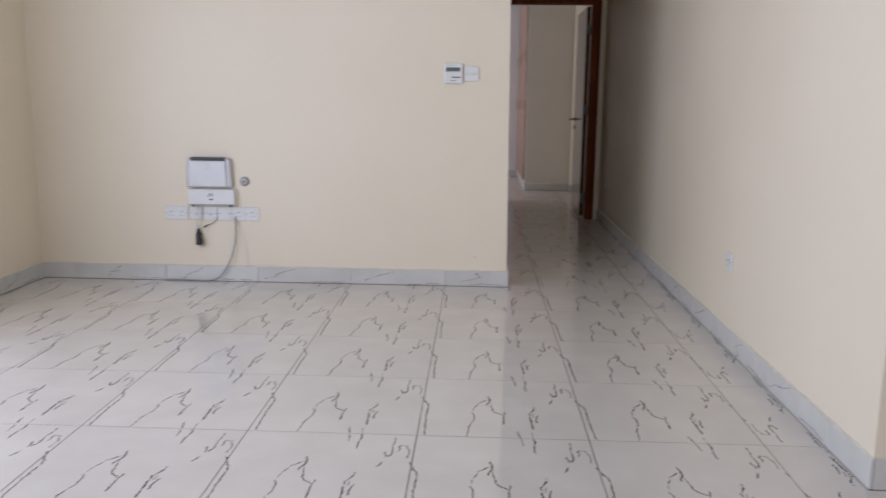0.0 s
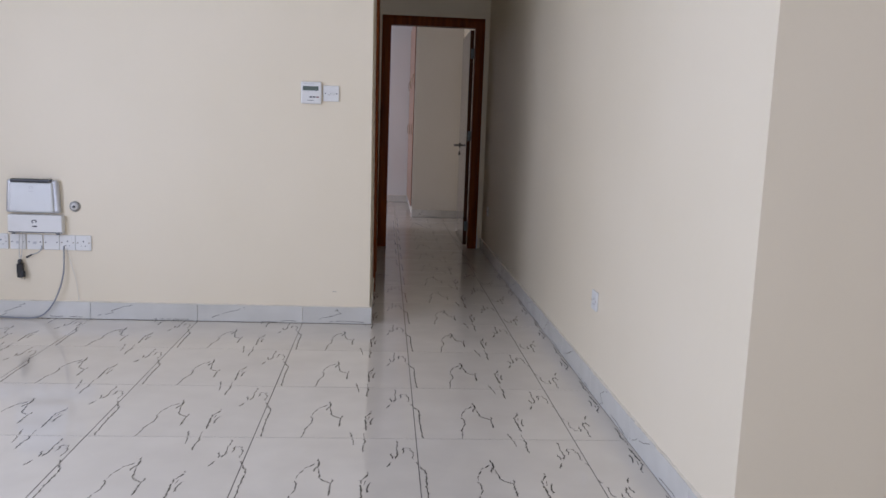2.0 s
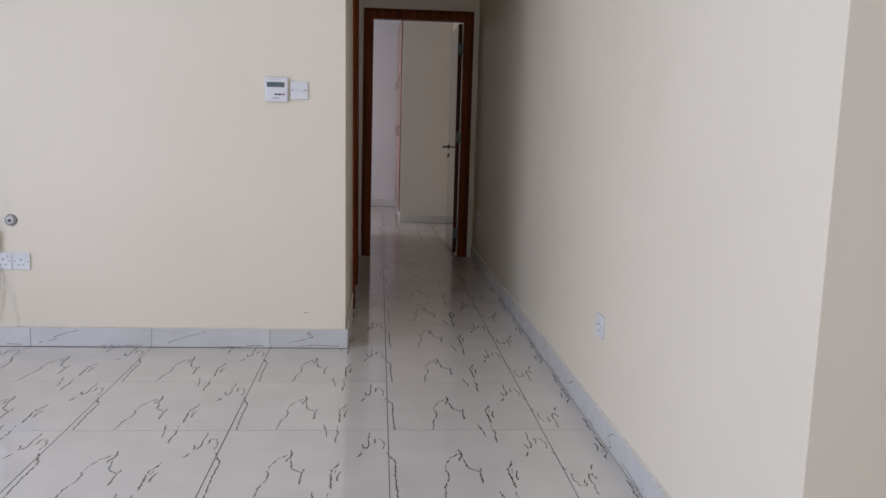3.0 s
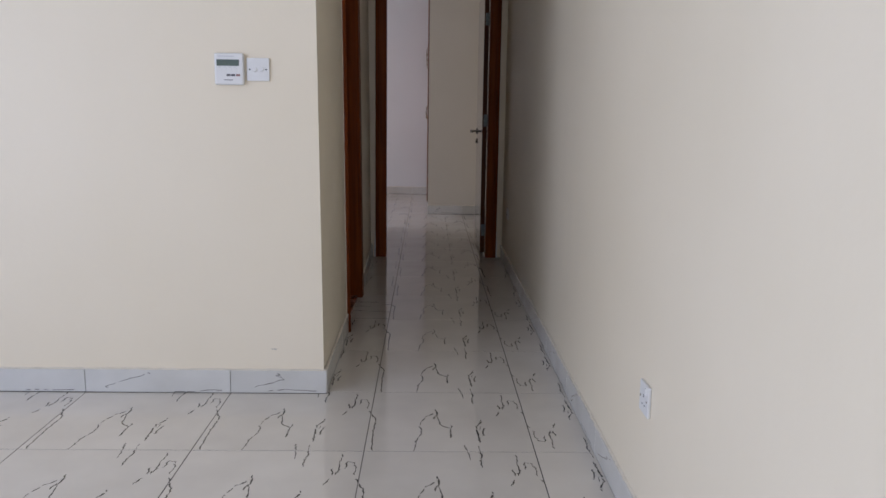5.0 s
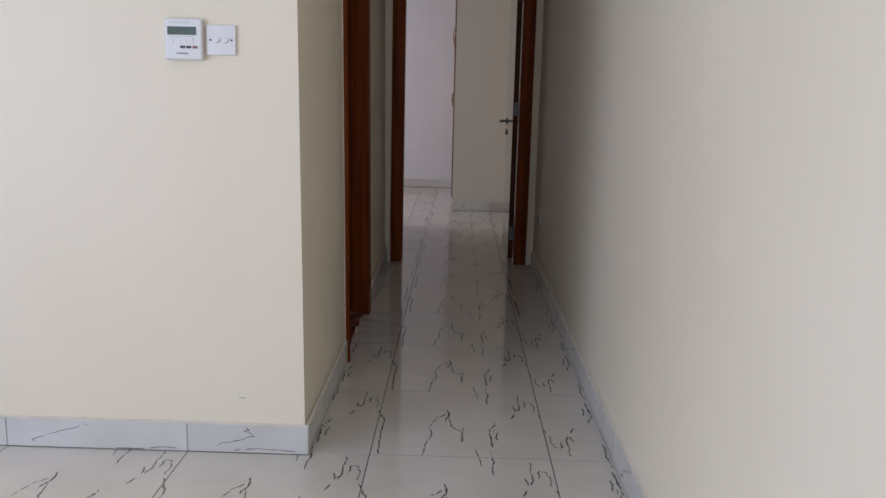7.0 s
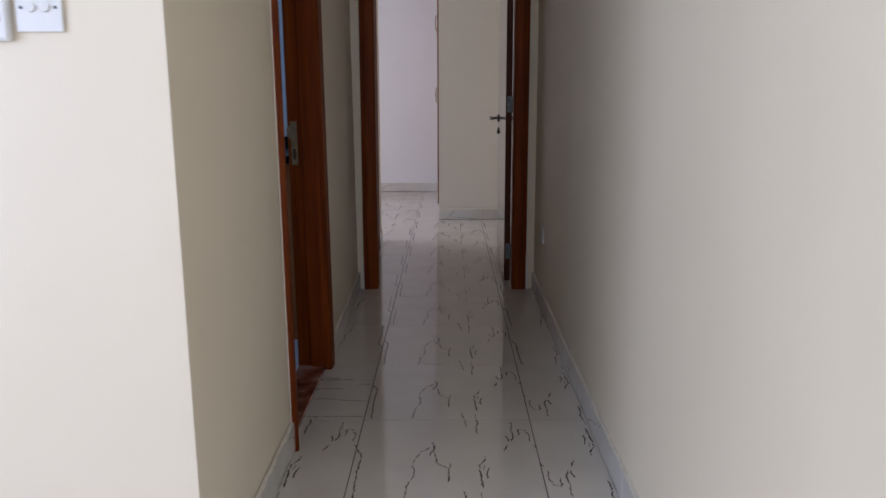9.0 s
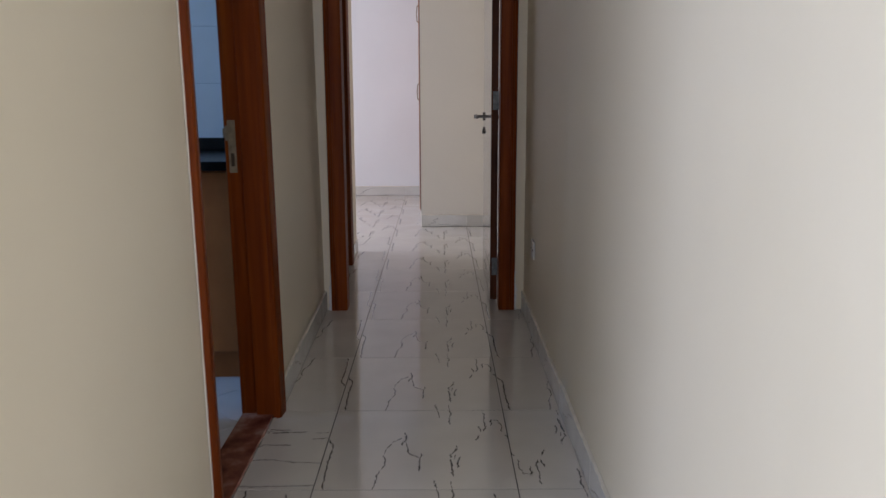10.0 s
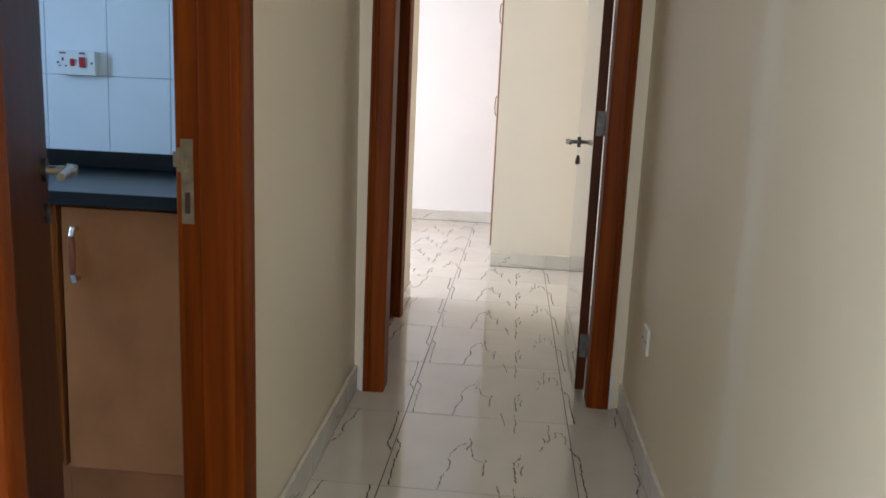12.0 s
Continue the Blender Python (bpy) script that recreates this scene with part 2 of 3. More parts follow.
b = leaning(box(-3.05, NORTH, -0.1, LEFT, 4.64, HIGH))
wn_ob = setting("wall_north", b, PAINT, "cream painted wall with tile skirting behind the router", "wall")
part("scuff_mark", box(-0.028, NORTH - 0.0006, 0.1885, -0.004, NORTH + 0.001, 0.1900), INK, wn_ob, "small dark scuff")
b = box(0.075, 4.64, -0.1, LEFT, 5.449, HIGH)
far = box(0.075, 6.261, -0.1, LEFT, 7.7, HIGH)
for v in far.verts:
    if v.co.x > 0.1 and v.co.y > 7:
        v.co.x = LEFT_END
merge(b, far)
box(0.075, 5.449, 2.131, LEFT, 6.261, HIGH, bm=b)
setting("wall_corridor_left", leaning(b), PAINT, "cream painted corridor wall with the kitchen doorway", "wall")
b = box(RIGHT, CORNER, -0.1, RIGHT + 0.15, 10.50, HIGH)
setting("wall_corridor_right", b, PAINT, "long plain cream painted corridor wall", "wall")
b = box(RIGHT + 0.15, CORNER, -0.1, 4.4, CORNER + 0.15, HIGH)
setting("wall_return", b, PAINT, "cream painted wall turning away from the corridor", "wall")
b = box(0.05, 7.70, -0.1, 0.257, 7.84, HIGH)
box(1.109, 7.70, -0.1, RIGHT, 7.84, HIGH, bm=b)
box(0.257, 7.70, 2.131, 1.109, 7.84, HIGH, bm=b)
setting("wall_bedroom_door", b, PAINT, "cream painted wall round the bedroom doorway", "wall")
b = box(0.05, 7.84, -0.1, BED_LEFT, 8.044, HIGH)
box(0.05, 8.846, -0.1, BED_LEFT, 9.3, HIGH, bm=b)
box(0.05, 8.044, 2.131, BED_LEFT, 8.846, HIGH, bm=b)
box(-3.05, 9.15, -0.1, 0.05, 9.3, HIGH, bm=b)
setting("wall_bedroom_left", b, PAINT, "pale painted wall beside the bathroom doorway", "wall")
b = box(0.616, 10.39, -0.1, RIGHT, 10.50, HIGH)
setting("wall_wardrobe_end", b, BED_PAINT, "cream painted end wall of the built-in wardrobe", "wall")
b = box(-3.05, 12.52, -0.1, 1.4, 12.67, HIGH)
setting("wall_bedroom_far", b, WHITE_PAINT, "bright white bedroom wall with grey skirting", "wall")
b = box(RIGHT + 0.085, 10.50, -0.1, RIGHT + 0.185, 12.52, HIGH)
setting("wall_bedroom_right", b, WHITE_PAINT, "plain white wall behind the wardrobe", "wall")
b = box(-2.6, 7.2, -0.1, 0.075, 7.35, HIGH)
setting("wall_kitchen_far", b, WHITE_PAINT, "kitchen wall covered with white glazed tiles", "wall")


def wall_with_window(name, x0, x1, y0, y1, w0, w1, sill, head, label):
    b = box(x0, y0, -0.1, x1, w0, HIGH)
    box(x0, w1, -0.1, x1, y1, HIGH, bm=b)
    if sill > 0:
        box(x0, w0, -0.1, x1, w1, sill, bm=b)
    box(x0, w0, head, x1, w1, HIGH, bm=b)
    setting(name, b, PAINT, label, "wall")


def window_unit(name, x, w0, w1, sill, head, lights):
    """A sliding window of white aluminium in a wall across x."""
    ob = thing(name, pose(0, 0, 0), "white aluminium sliding window in a painted wall", "window", kind="structure")
    b = box(x - 0.03, w0, sill, x + 0.03, w1, sill + 0.05, 0.004)
    box(x - 0.03, w0, head - 0.05, x + 0.03, w1, head, 0.004, b)
    step = (w1 - w0) / lights
    for i in range(lights + 1):
        c = min(max(w0 + i * step, w0 + 0.025), w1 - 0.025)
        box(x - 0.028, c - 0.025, sill + 0.05, x + 0.028, c + 0.025, head - 0.05, 0.004, b)
    part("window_frame", b, ALU, ob)
    for i in range(lights):
        p = part("pane", box(x - 0.003, w0 + i * step + 0.027, sill + 0.052, x + 0.003, w0 + (i + 1) * step - 0.027, head - 0.052), GLASS, ob)
        p.visible_shadow = False
    return ob


wall_with_window("wall_west", -3.05, -2.81, -3.5, NORTH, -2.0, 3.0, 0.25, 2.35, "cream painted living room wall with the window")
window_unit("window_1", -2.98, -2.0, 3.0, 0.25, 2.35, 5)
wall_with_window("wall_kitchen_west", -2.8, -2.6, 4.64, 7.35, 5.90, 6.26, 0.95, 2.05, "kitchen wall with the window")
window_unit("window_2", -2.75, 5.90, 6.26, 0.95, 2.05, 1)
wall_with_window("wall_bedroom_west", -3.05, -2.85, 9.3, 12.52, 9.5, 11.1, 0.8, 2.2, "bedroom wall with the window")
window_unit("window_3", -3.0, 9.5, 11.1, 0.8, 2.2, 2)
# Rear wall is out of view; its window is added to light the corridor.
b = box(-3.05, -3.7, -0.1, 0.3, -3.5, HIGH)
box(2.3, -3.7, -0.1, 4.6, -3.5, HIGH, bm=b)
box(0.3, -3.7, -0.1, 2.3, -3.5, 0.5, bm=b)
box(0.3, -3.7, 2.3, 2.3, -3.5, HIGH, bm=b)
setting("wall_south", b, PAINT, "cream painted unseen rear wall with an added window", "wall")
window_unit("added_window_rear", 0.0, -0.9, 1.1, 0.5, 2.3, 2).matrix_world = pose(1.2, -3.64, 0, 0, 0, 90)
# The window in this unseen side wall is added for fill light.
wall_with_window("wall_east", 4.4, 4.6, -3.5, CORNER + 0.15, -2.4, 0.0, 0.6, 2.2, "cream painted unseen side wall with an added window")
window_unit("added_window_east", 4.54, -2.4, 0.0, 0.6, 2.2, 2)
b = box(-2.6, 7.35, -0.1, -2.5, 9.15, HIGH)
setting("wall_bathroom", b, WHITE_PAINT, "plain white bathroom wall", "wall")
b = box(-3.05, -3.7, HIGH, 4.6, 12.67, HIGH + 0.15)
setting("ceiling", b, WHITE_PAINT, "plain white flat ceiling", "ceiling")


# ---- doors ----
ARCHI = [(0.0, 0.0), (0.0, 0.012), (0.003, 0.0155), (0.012, 0.0175), (0.056, 0.021), (0.0580, 0.0175), (0.0605, 0.0212), (0.067, 0.0218), (0.0690, 0.0178), (0.0715, 0.0216), (0.080, 0.020), (0.085, 0.012), (0.085, 0.0)]


def surround(profile, w, h, name, mat, parent, flip=1, y=0.0, label="", slim=1.0):
    """A moulding swept round a doorway: w wide from x = 0, h high, standing proud towards -y."""
    b = bmesh.new()
    runs = [[b.verts.new(v) for v in ((-u * slim, y - flip * d, 0), (-u * slim, y - flip * d, h + u), (w + u, y - flip * d, h + u), (w + u, y - flip * d, 0))] for u, d in profile]
    for p, q in zip(runs, runs[1:]):
        for i in range(3):
            b.faces.new((p[i], p[i + 1], q[i + 1], q[i]))
    for end in (0, 3):
        b.faces.new([r[end] for r in runs])
    return part(name, b, mat, parent, label)


def bead(w, h, y, parent, slim=1.0):
    """An uneven line of filler where the architrave meets the wall."""
    b = bmesh.new()
    for x, side in ((-0.085 * slim, -1), (w + 0.085, 1)):
        rows = []
        for i in range(61):
            z = 0.10 + (h - 0.02) * i / 60
            wide = max(0.0008, 0.0015 + 0.003 * noise.noise((x * 7, z * 6, 3.0)) + 0.001 * random.random() + (0.008 * max(0.0, noise.noise((x * 5, z * 30, 8.0))) if z < 0.32 else 0.0))
            rows.append([b.verts.new(v) for v in ((x - side * 0.0005, y - 0.0045, z), (x + side * wide * 0.5, y - 0.003 - 0.0015 * random.random(), z), (x + side * wide, y - 0.0005, z))])
        for lo, hi in zip(rows, rows[1:]):
            for k in range(2):
                b.faces.new((lo[k], lo[k + 1], hi[k + 1], hi[k]))
    return part("filler_bead", b, CAULK, parent, "uneven white filler line")


def lever_handle(parent, x, z, y, out, toward, metal):
    """A lever on a round rose, and a keyhole rose below; out is the way off the leaf, toward the way the grip points."""
    h = part("door_handle", rod((x, y, z), (x, y + out * 0.008, z), 0.025, sides=24), SHADED_METAL, parent, "worn nickel lever handle")
    b = rod((x, y + out * 0.006, z), (x, y + out * 0.052, z), 0.009)
    rod((x, y + out * 0.050, z), (x + toward * 0.035, y + out * 0.053, z + 0.002), 0.011, b, 0.009)
    rod((x + toward * 0.033, y + out * 0.053, z + 0.002), (x + toward * 0.112, y + out * 0.047, z - 0.003), 0.009, b, 0.0075)
    rod((x, y + out * 0.044, z), (x, y + out * 0.062, z), 0.014, b, 0.010)
    part("lever", b, metal, h)
    e = rod((x, y, z - 0.085), (x, y + out * 0.007, z - 0.085), 0.022, sides=24)
    rod((x, y + out * 0.006, z - 0.085), (x, y + out * 0.010, z - 0.085), 0.008, e)
    box(x - 0.003, min(y, y + out * 0.012), z - 0.106, x + 0.003, max(y, y + out * 0.012), z - 0.088, bm=e)
    part("keyhole_rose", e, SHADED_METAL, parent, "worn nickel keyhole rose")


def doorway(name, m, w, h, depth, angle, hinge, label, strike=None, back=True, threshold=True, slim=1.0, face=None):
    """A doorway with lining, stops, architraves and an open leaf. Local x runs along the wall, y into the far room."""
    ob = thing(name, m, label, "door", kind="structure")
    stop = depth - 0.046
    for x, q in ((0.0, -1), (w, 1)):
        b = box(min(x, x + q * 0.026), 0, 0, max(x, x + q * 0.026), stop, h, 0.002)
        box(min(x + q * 0.019, x + q * 0.026), stop, 0, max(x + q * 0.019, x + q * 0.026), depth, h, 0.001, b)
        part("jamb", b, WOOD, ob)
    b = box(-0.026, 0, h, w + 0.026, stop, h + 0.026, 0.002)
    box(-0.026, stop, h + 0.013, w + 0.026, depth, h + 0.026, 0.001, b)
    part("head", b, WOOD, ob)
    surround(ARCHI, w, h, "architrave", WOOD, ob, slim=slim)
    bead(w, h, 0.0, ob, slim)
    if back:
        surround([(u + 0.020, d * 0.8) for u, d in ARCHI], w, h, "architrave", WOOD, ob, flip=-1, y=depth)
    if threshold:
        part("threshold", box(-0.02, 0.010, -0.03, w + 0.02, depth + 0.01, 0.014, 0.003), MARBLE, ob, "red-brown marble threshold")
    if angle is not None:
        s = 1 if hinge < 0 else -1
        px = -0.008 if hinge < 0 else w + 0.008
        pivot = Matrix.Translation((px, depth + 0.006, 0)) @ pose(0, 0, 0, 0, 0, angle)
        lw = w + 0.012
        b = box(min(0, s * lw) + 0.003, -0.044, 0.014, max(0, s * lw) - 0.003, -0.006, h - 0.004, 0.002)
        leaf = part("leaf", b, face or LEAF_WOOD, ob, "flush varnished red-brown door leaf")
        leaf.matrix_local = pivot
        part("edge_strip", box(min(s * 0.001, s * 0.0036), -0.0425, 0.016, max(s * 0.001, s * 0.0036), -0.0075, h - 0.006), DULL_LEAF, leaf, "dull dark brown edge strip")
        lever_handle(leaf, s * (lw - 0.06), 0.985, -0.044, -1, -s, LIT_METAL if face else SHADED_METAL)
        lever_handle(leaf, s * (lw - 0.06), 0.985, -0.006, 1, -s, LIT_METAL if face else SHADED_METAL)
        for z in (0.2, 1.09, 1.88):
            hb = rod((s * -0.004, 0.004, z - 0.05), (s * -0.004, 0.004, z + 0.05), 0.007)
            box(min(0, s * 0.004), -0.036, z - 0.048, max(0, s * 0.004), 0.0, z + 0.048, 0.0008, hb)
            for dz in (-0.03, 0.0, 0.03):
                rod((s * -0.001, -0.02, z + dz), (s * 0.0005, -0.02, z + dz), 0.004, hb)
            part("hinge", hb, HINGE, leaf, "dull nickel butt hinge")
    if strike is not None:
        x, z, side = strike
        x = x - side * 0.019
        b = box(min(x, x + side * 0.002), stop + 0.020, z - 0.088, max(x, x + side * 0.002), stop + 0.046, z + 0.088, 0.0006)
        box(min(x, x + side * 0.004), stop + 0.040, z + 0.020, max(x, x + side * 0.004), stop + 0.054, z + 0.070, 0.001, b)
        box(min(x + side * 0.001, x + side * 0.006), stop + 0.050, z + 0.030, max(x + side * 0.001, x + side * 0.006), stop + 0.061, z + 0.062, 0.0015, b)
        plate = part("strike_plate", b, PLATE, ob, "worn nickel strike plate")
        b = box(min(x, x + side * 0.0035), stop + 0.027, z - 0.066, max(x, x + side * 0.0035), stop + 0.038, z - 0.022)
        part("latch_hole", b, HOLE, plate)
        for dz in (-0.078, 0.0, 0.078):
            part("screw", rod((x, stop + 0.033, z + dz), (x + side * 0.003, stop + 0.033, z + dz), 0.004), BRASS, plate)
    return ob


# kitchen doorway: wall across x, local x runs along +y, local y along -x
doorway("door_1", pose(LEFT, 5.475, 0, 0, -math.degrees(LEAN), 0) @ pose(0, 0, 0, 0, 0, 90), 0.76, 2.105, 0.115, 22.1, -1, "varnished red-brown kitchen doorway with its door ajar", strike=(0.76, 0.962, -1), slim=0.56, face=DULL_LEAF)
# bedroom doorway, leaf folded back against the passage
doorway("door_2", pose(0.283, DOOR, 0), 0.80, 2.105, 0.14, -90.2, 1, "varnished red-brown bedroom doorway with its door open", threshold=False, back=True)
# crumbled filler at the feet of the bedroom doorway
for x, q in ((-0.085, -1), (0.885, 1)):
    rnd = random.Random(7 + q)
    b = bmesh.new()
    z = 0.0
    while z < 0.20:
        dz = rnd.uniform(0.010, 0.024)
        w = rnd.uniform(0.007, 0.014) if z < 0.12 else rnd.choice((0.0025, 0.004, 0.009))
        merge(b, box(min(x - q * 0.002, x + q * w), -rnd.uniform(0.014, 0.02), z, max(x - q * 0.002, x + q * w), 0.0, z + dz, 0.002))
        z += dz
    part("filler_chips", b, CHIP, bpy.data.objects["door_2"], "crumbled white filler")
# bathroom doorway
doorway("door_3", Matrix(((0, -1, 0, BED_LEFT), (1, 0, 0, 8.07), (0, 0, 1, 0), (0, 0, 0, 1))), 0.75, 2.105, 0.123, None, 1, "varnished red-brown bathroom doorway, open")


# ---- wall fittings ----
def plate_at(name, m, w, h, label, category, kind_of="blank", group=""):
    """A white faceplate, local x right, z up, -y out of the wall."""
    ob = thing(name, m, label, category, group)
    part("faceplate", box(-w / 2, -0.009, -h / 2, w / 2, 0, h / 2, 0.0025), PLASTIC, ob)
    for sx in (-1, 1):
        part("screw", rod((sx * (w / 2 - 0.012), -0.0085, 0), (sx * (w / 2 - 0.012), -0.0105, 0), 0.0032), INK if kind_of != "socket" else BRASS, ob)
    n = 2 if w > 0.12 else 1
    for i in range(n):
        cx = (i - (n - 1) / 2) * w * 0.47
        if kind_of == "socket":
            for x0, z0, x1, z1 in ((-0.003, 0.004, 0.003, 0.012), (-0.0145, -0.019, -0.008, -0.0155), (0.008, -0.019, 0.0145, -0.0155)):
                part("pin_hole", box(cx + x0, -0.0098, z0, cx + x1, -0.006, z1), SLOT, ob)
            part("rocker", box(cx + 0.012, -0.0125, 0.014, cx + 0.024, -0.008, 0.034, 0.0015), PLASTIC, ob)
        elif kind_of == "switch":
            for dx in (-0.013, 0.013):
                part("dolly", rod((cx + dx, -0.008, 0), (cx + dx, -0.0135, 0.001), 0.0095, r2=0.0085, sides=20), PLASTIC, ob)
        elif kind_of == "data":
            b = box(cx - 0.009, -0.0098, -0.012, cx + 0.009, -0.006, 0.002)
            part("port", b, GREY_PLASTIC, ob)
    return ob


def on_north(x, z):
    return pose(x, NORTH - 0.0005, z)


def on_right(y, z):
    return pose(RIGHT - 0.0005, y, z, 0, 0, -90)


plate_at("double_socket", on_north(-1.912, 0.439), 0.150, 0.086, "white plastic double wall socket above the skirting", "socket", "socket", "sockets under the router")
for x, k, what in ((-1.785, "data", "data_outlet"), (-1.694, "data", "data_outlet"), (-1.603, "blank", "blank_plate"), (-1.515, "socket", "wall_socket"), (-1.428, "socket", "wall_socket")):
    lab = {"data": "white plastic data outlet under the junction box", "blank": "white plastic blanking plate with two screws", "socket": "white plastic single wall socket with three pin holes"}[k]
    plate_at(what, on_north(x, 0.439), 0.086, 0.086, lab, "outlet", k, "sockets under the router")
plate_at("wall_socket", on_right(3.31, 0.415), 0.086, 0.086, "white plastic single socket low on the corridor wall", "socket", "socket")
plate_at("wall_socket", on_right(7.245, 0.412), 0.090, 0.086, "white plastic outlet plate near the bedroom doorway", "socket", "data")
plate_at("light_switch", on_north(-0.054, 1.323), 0.088, 0.088, "white plastic two-gang light switch beside the thermostat", "switch", "switch")

ob = thing("thermostat", on_north(-0.164, 1.323), "white plastic air-conditioning thermostat with a grey display", "thermostat")
part("case", box(-0.057, -0.022, -0.061, 0.057, 0, 0.061, 0.007, segments=3), PLASTIC, ob)
part("display", box(-0.047, -0.0235, 0.012, 0.040, -0.018, 0.036, 0.001), LCD, ob, "grey-green display")
b = box(-0.040, -0.0232, 0.047, 0.02, -0.02, 0.0495)
part("top_line", b, GREY_PLASTIC, ob)
for i, x in enumerate((-0.036, -0.016, 0.004, 0.024)):
    part("button", box(x - 0.007, -0.0236, -0.012, x + 0.007, -0.02, 0.003, 0.0008), PLASTIC, ob)
    part("button_mark", box(x - 0.005, -0.0238, 0.0065, x + 0.005, -0.0205, 0.0085), GREY_PLASTIC, ob)
for x, mt in ((-0.002, INK), (0.016, INK), (0.035, DULL_RED)):
    part("key", box(x - 0.0075, -0.0242, -0.027, x + 0.0075, -0.02, -0.0195, 0.0008), mt, ob)
part("printed_bar", box(-0.02, -0.0232, -0.043, 0.014, -0.02, -0.0405), INK, ob)

def ring_mark(x, z, r, wide, y, sweep):
    """A flat open ring, raised a little off a case."""
    b = bmesh.new()
    rows = []
    for i in range(25):
        a = radians(-40 + sweep * i / 24)
        rows.append([b.verts.new((x + q * math.cos(a), yy, z + q * math.sin(a) * 0.8)) for q, yy in ((r - wide, y), (r - wide, y - 0.0012), (r, y - 0.0012), (r, y))])
    for lo, hi in zip(rows, rows[1:]):
        for k in range(3):
            b.faces.new((lo[k], lo[k + 1], hi[k + 1], hi[k]))
    b.faces.new(rows[0])
    b.faces.new(rows[-1][::-1])
    return b


# router over a fibre junction box
ob = thing("router", on_north(-1.688, 0.605), "white plastic wall-mounted router with a black top vent", "router")


def shoulders(b, high, narrow):
    """Draw the upper part of a case in towards its top."""
    for v in b.verts:
        v.co.x *= 1 - narrow * max(0.0, v.co.z / high) ** 2
    return b


b = box(-0.146, -0.036, 0.0, 0.146, 0, 0.186, 0.014, segments=4)
part("body", shoulders(b, 0.186, 0.07), SILVER, ob, "silver-grey rounded casing")
b = box(-0.124, -0.049, 0.004, 0.118, -0.030, 0.170, 0.010, segments=4)
part("front_panel", shoulders(b, 0.17, 0.05), PEARL, ob)
part("vent", box(-0.112, -0.0465, 0.169, 0.106, -0.006, 0.1895, 0.005), BLACK, ob, "black vent slot")
part("emblem", ring_mark(0.0, 0.142, 0.012, 0.0045, -0.0485, 300), GREY_PLASTIC, ob)
part("emblem_bar", box(-0.014, -0.0502, 0.120, 0.012, -0.0485, 0.123), GREY_PLASTIC, ob)
ob = thing("junction_box", on_north(-1.676, 0.492), "white plastic fibre junction box below the router", "junction box")
part("body", box(-0.148, -0.040, 0.0, 0.148, 0, 0.104, 0.006), PLASTIC, ob)
part("lid", box(-0.146, -0.044, 0.008, 0.146, -0.038, 0.102, 0.003), PLASTIC, ob)
part("seam", box(-0.146, -0.0415, 0.004, 0.146, -0.037, 0.0075), INK, ob)
part("emblem", ring_mark(-0.003, 0.066, 0.014, 0.006, -0.0435, 290), INK, ob)
part("emblem_bar", box(-0.014, -0.0455, 0.036, 0.012, -0.0435, 0.043), INK, ob)
for sx in (-0.12, 0.12):
    part("clip", box(sx - 0.008, -0.042, -0.006, sx + 0.008, -0.02, 0.001, 0.002), BLACK, ob)

ob = thing("aerial_outlet", on_north(-1.471, 0.645) @ pose(0, 0, 0, 90), "round grey aerial outlet with a pale centre on the wall", "outlet")
part("rim", turned([(0.030, 0), (0.030, 0.004), (0.026, 0.010), (0.018, 0.012)]), RIM, ob)
part("cover", turned([(0.019, 0.006), (0.019, 0.015), (0.010, 0.018)]), THIN_CABLE, ob, "pale centre")
part("screw", turned([(0.007, 0.015), (0.007, 0.024), (0.004, 0.026)]), INK, ob)

ob = thing("hanging_adapter", pose(-1.766, NORTH, 0), "black plug adapter hanging on a thin grey cord", "adapter")
b = box(-0.022, -0.042, 0.236, 0.013, -0.008, 0.320, 0.011, segments=3)
rod((0.010, -0.034, 0.244), (0.012, -0.030, 0.276), 0.015, b, 0.011, 20)
part("plug", b, BLACK, ob)
for dx in (0.004, 0.018):
    part("pin", rod((dx, -0.034, 0.246), (dx + 0.002, -0.034, 0.229), 0.0025), BRASS, ob)
part("plug_cap", box(-0.015, -0.037, 0.312, 0.005, -0.014, 0.342, 0.006), BLACK, ob)
tube([(-0.006, -0.02, 0.49), (-0.004, -0.03, 0.43), (-0.006, -0.028, 0.38), (-0.005, -0.026, 0.34)], 0.0022, "cord", THIN_CABLE, ob)
tube([(0.014, -0.02, 0.49), (0.012, -0.028, 0.43), (0.006, -0.027, 0.37), (-0.002, -0.026, 0.34)], 0.0022, "cord", THIN_CABLE, ob)
ob = thing("loose_connector", pose(-1.70, NORTH, 0), "short black cable connector hanging from an outlet", "connector")
part("tip", rod((-0.035, -0.025, 0.352), (-0.008, -0.022, 0.368), 0.006, r2=0.004), BLACK, ob)
tube([(-0.01, -0.022, 0.367), (0.02, -0.02, 0.378), (0.04, -0.016, 0.395), (0.044, -0.01, 0.42)], 0.0022, "lead", CABLE, ob)
ob = thing("network_cable", pose(0, 0, 0), "grey-blue cable hanging from an outlet to the floor", "cable")
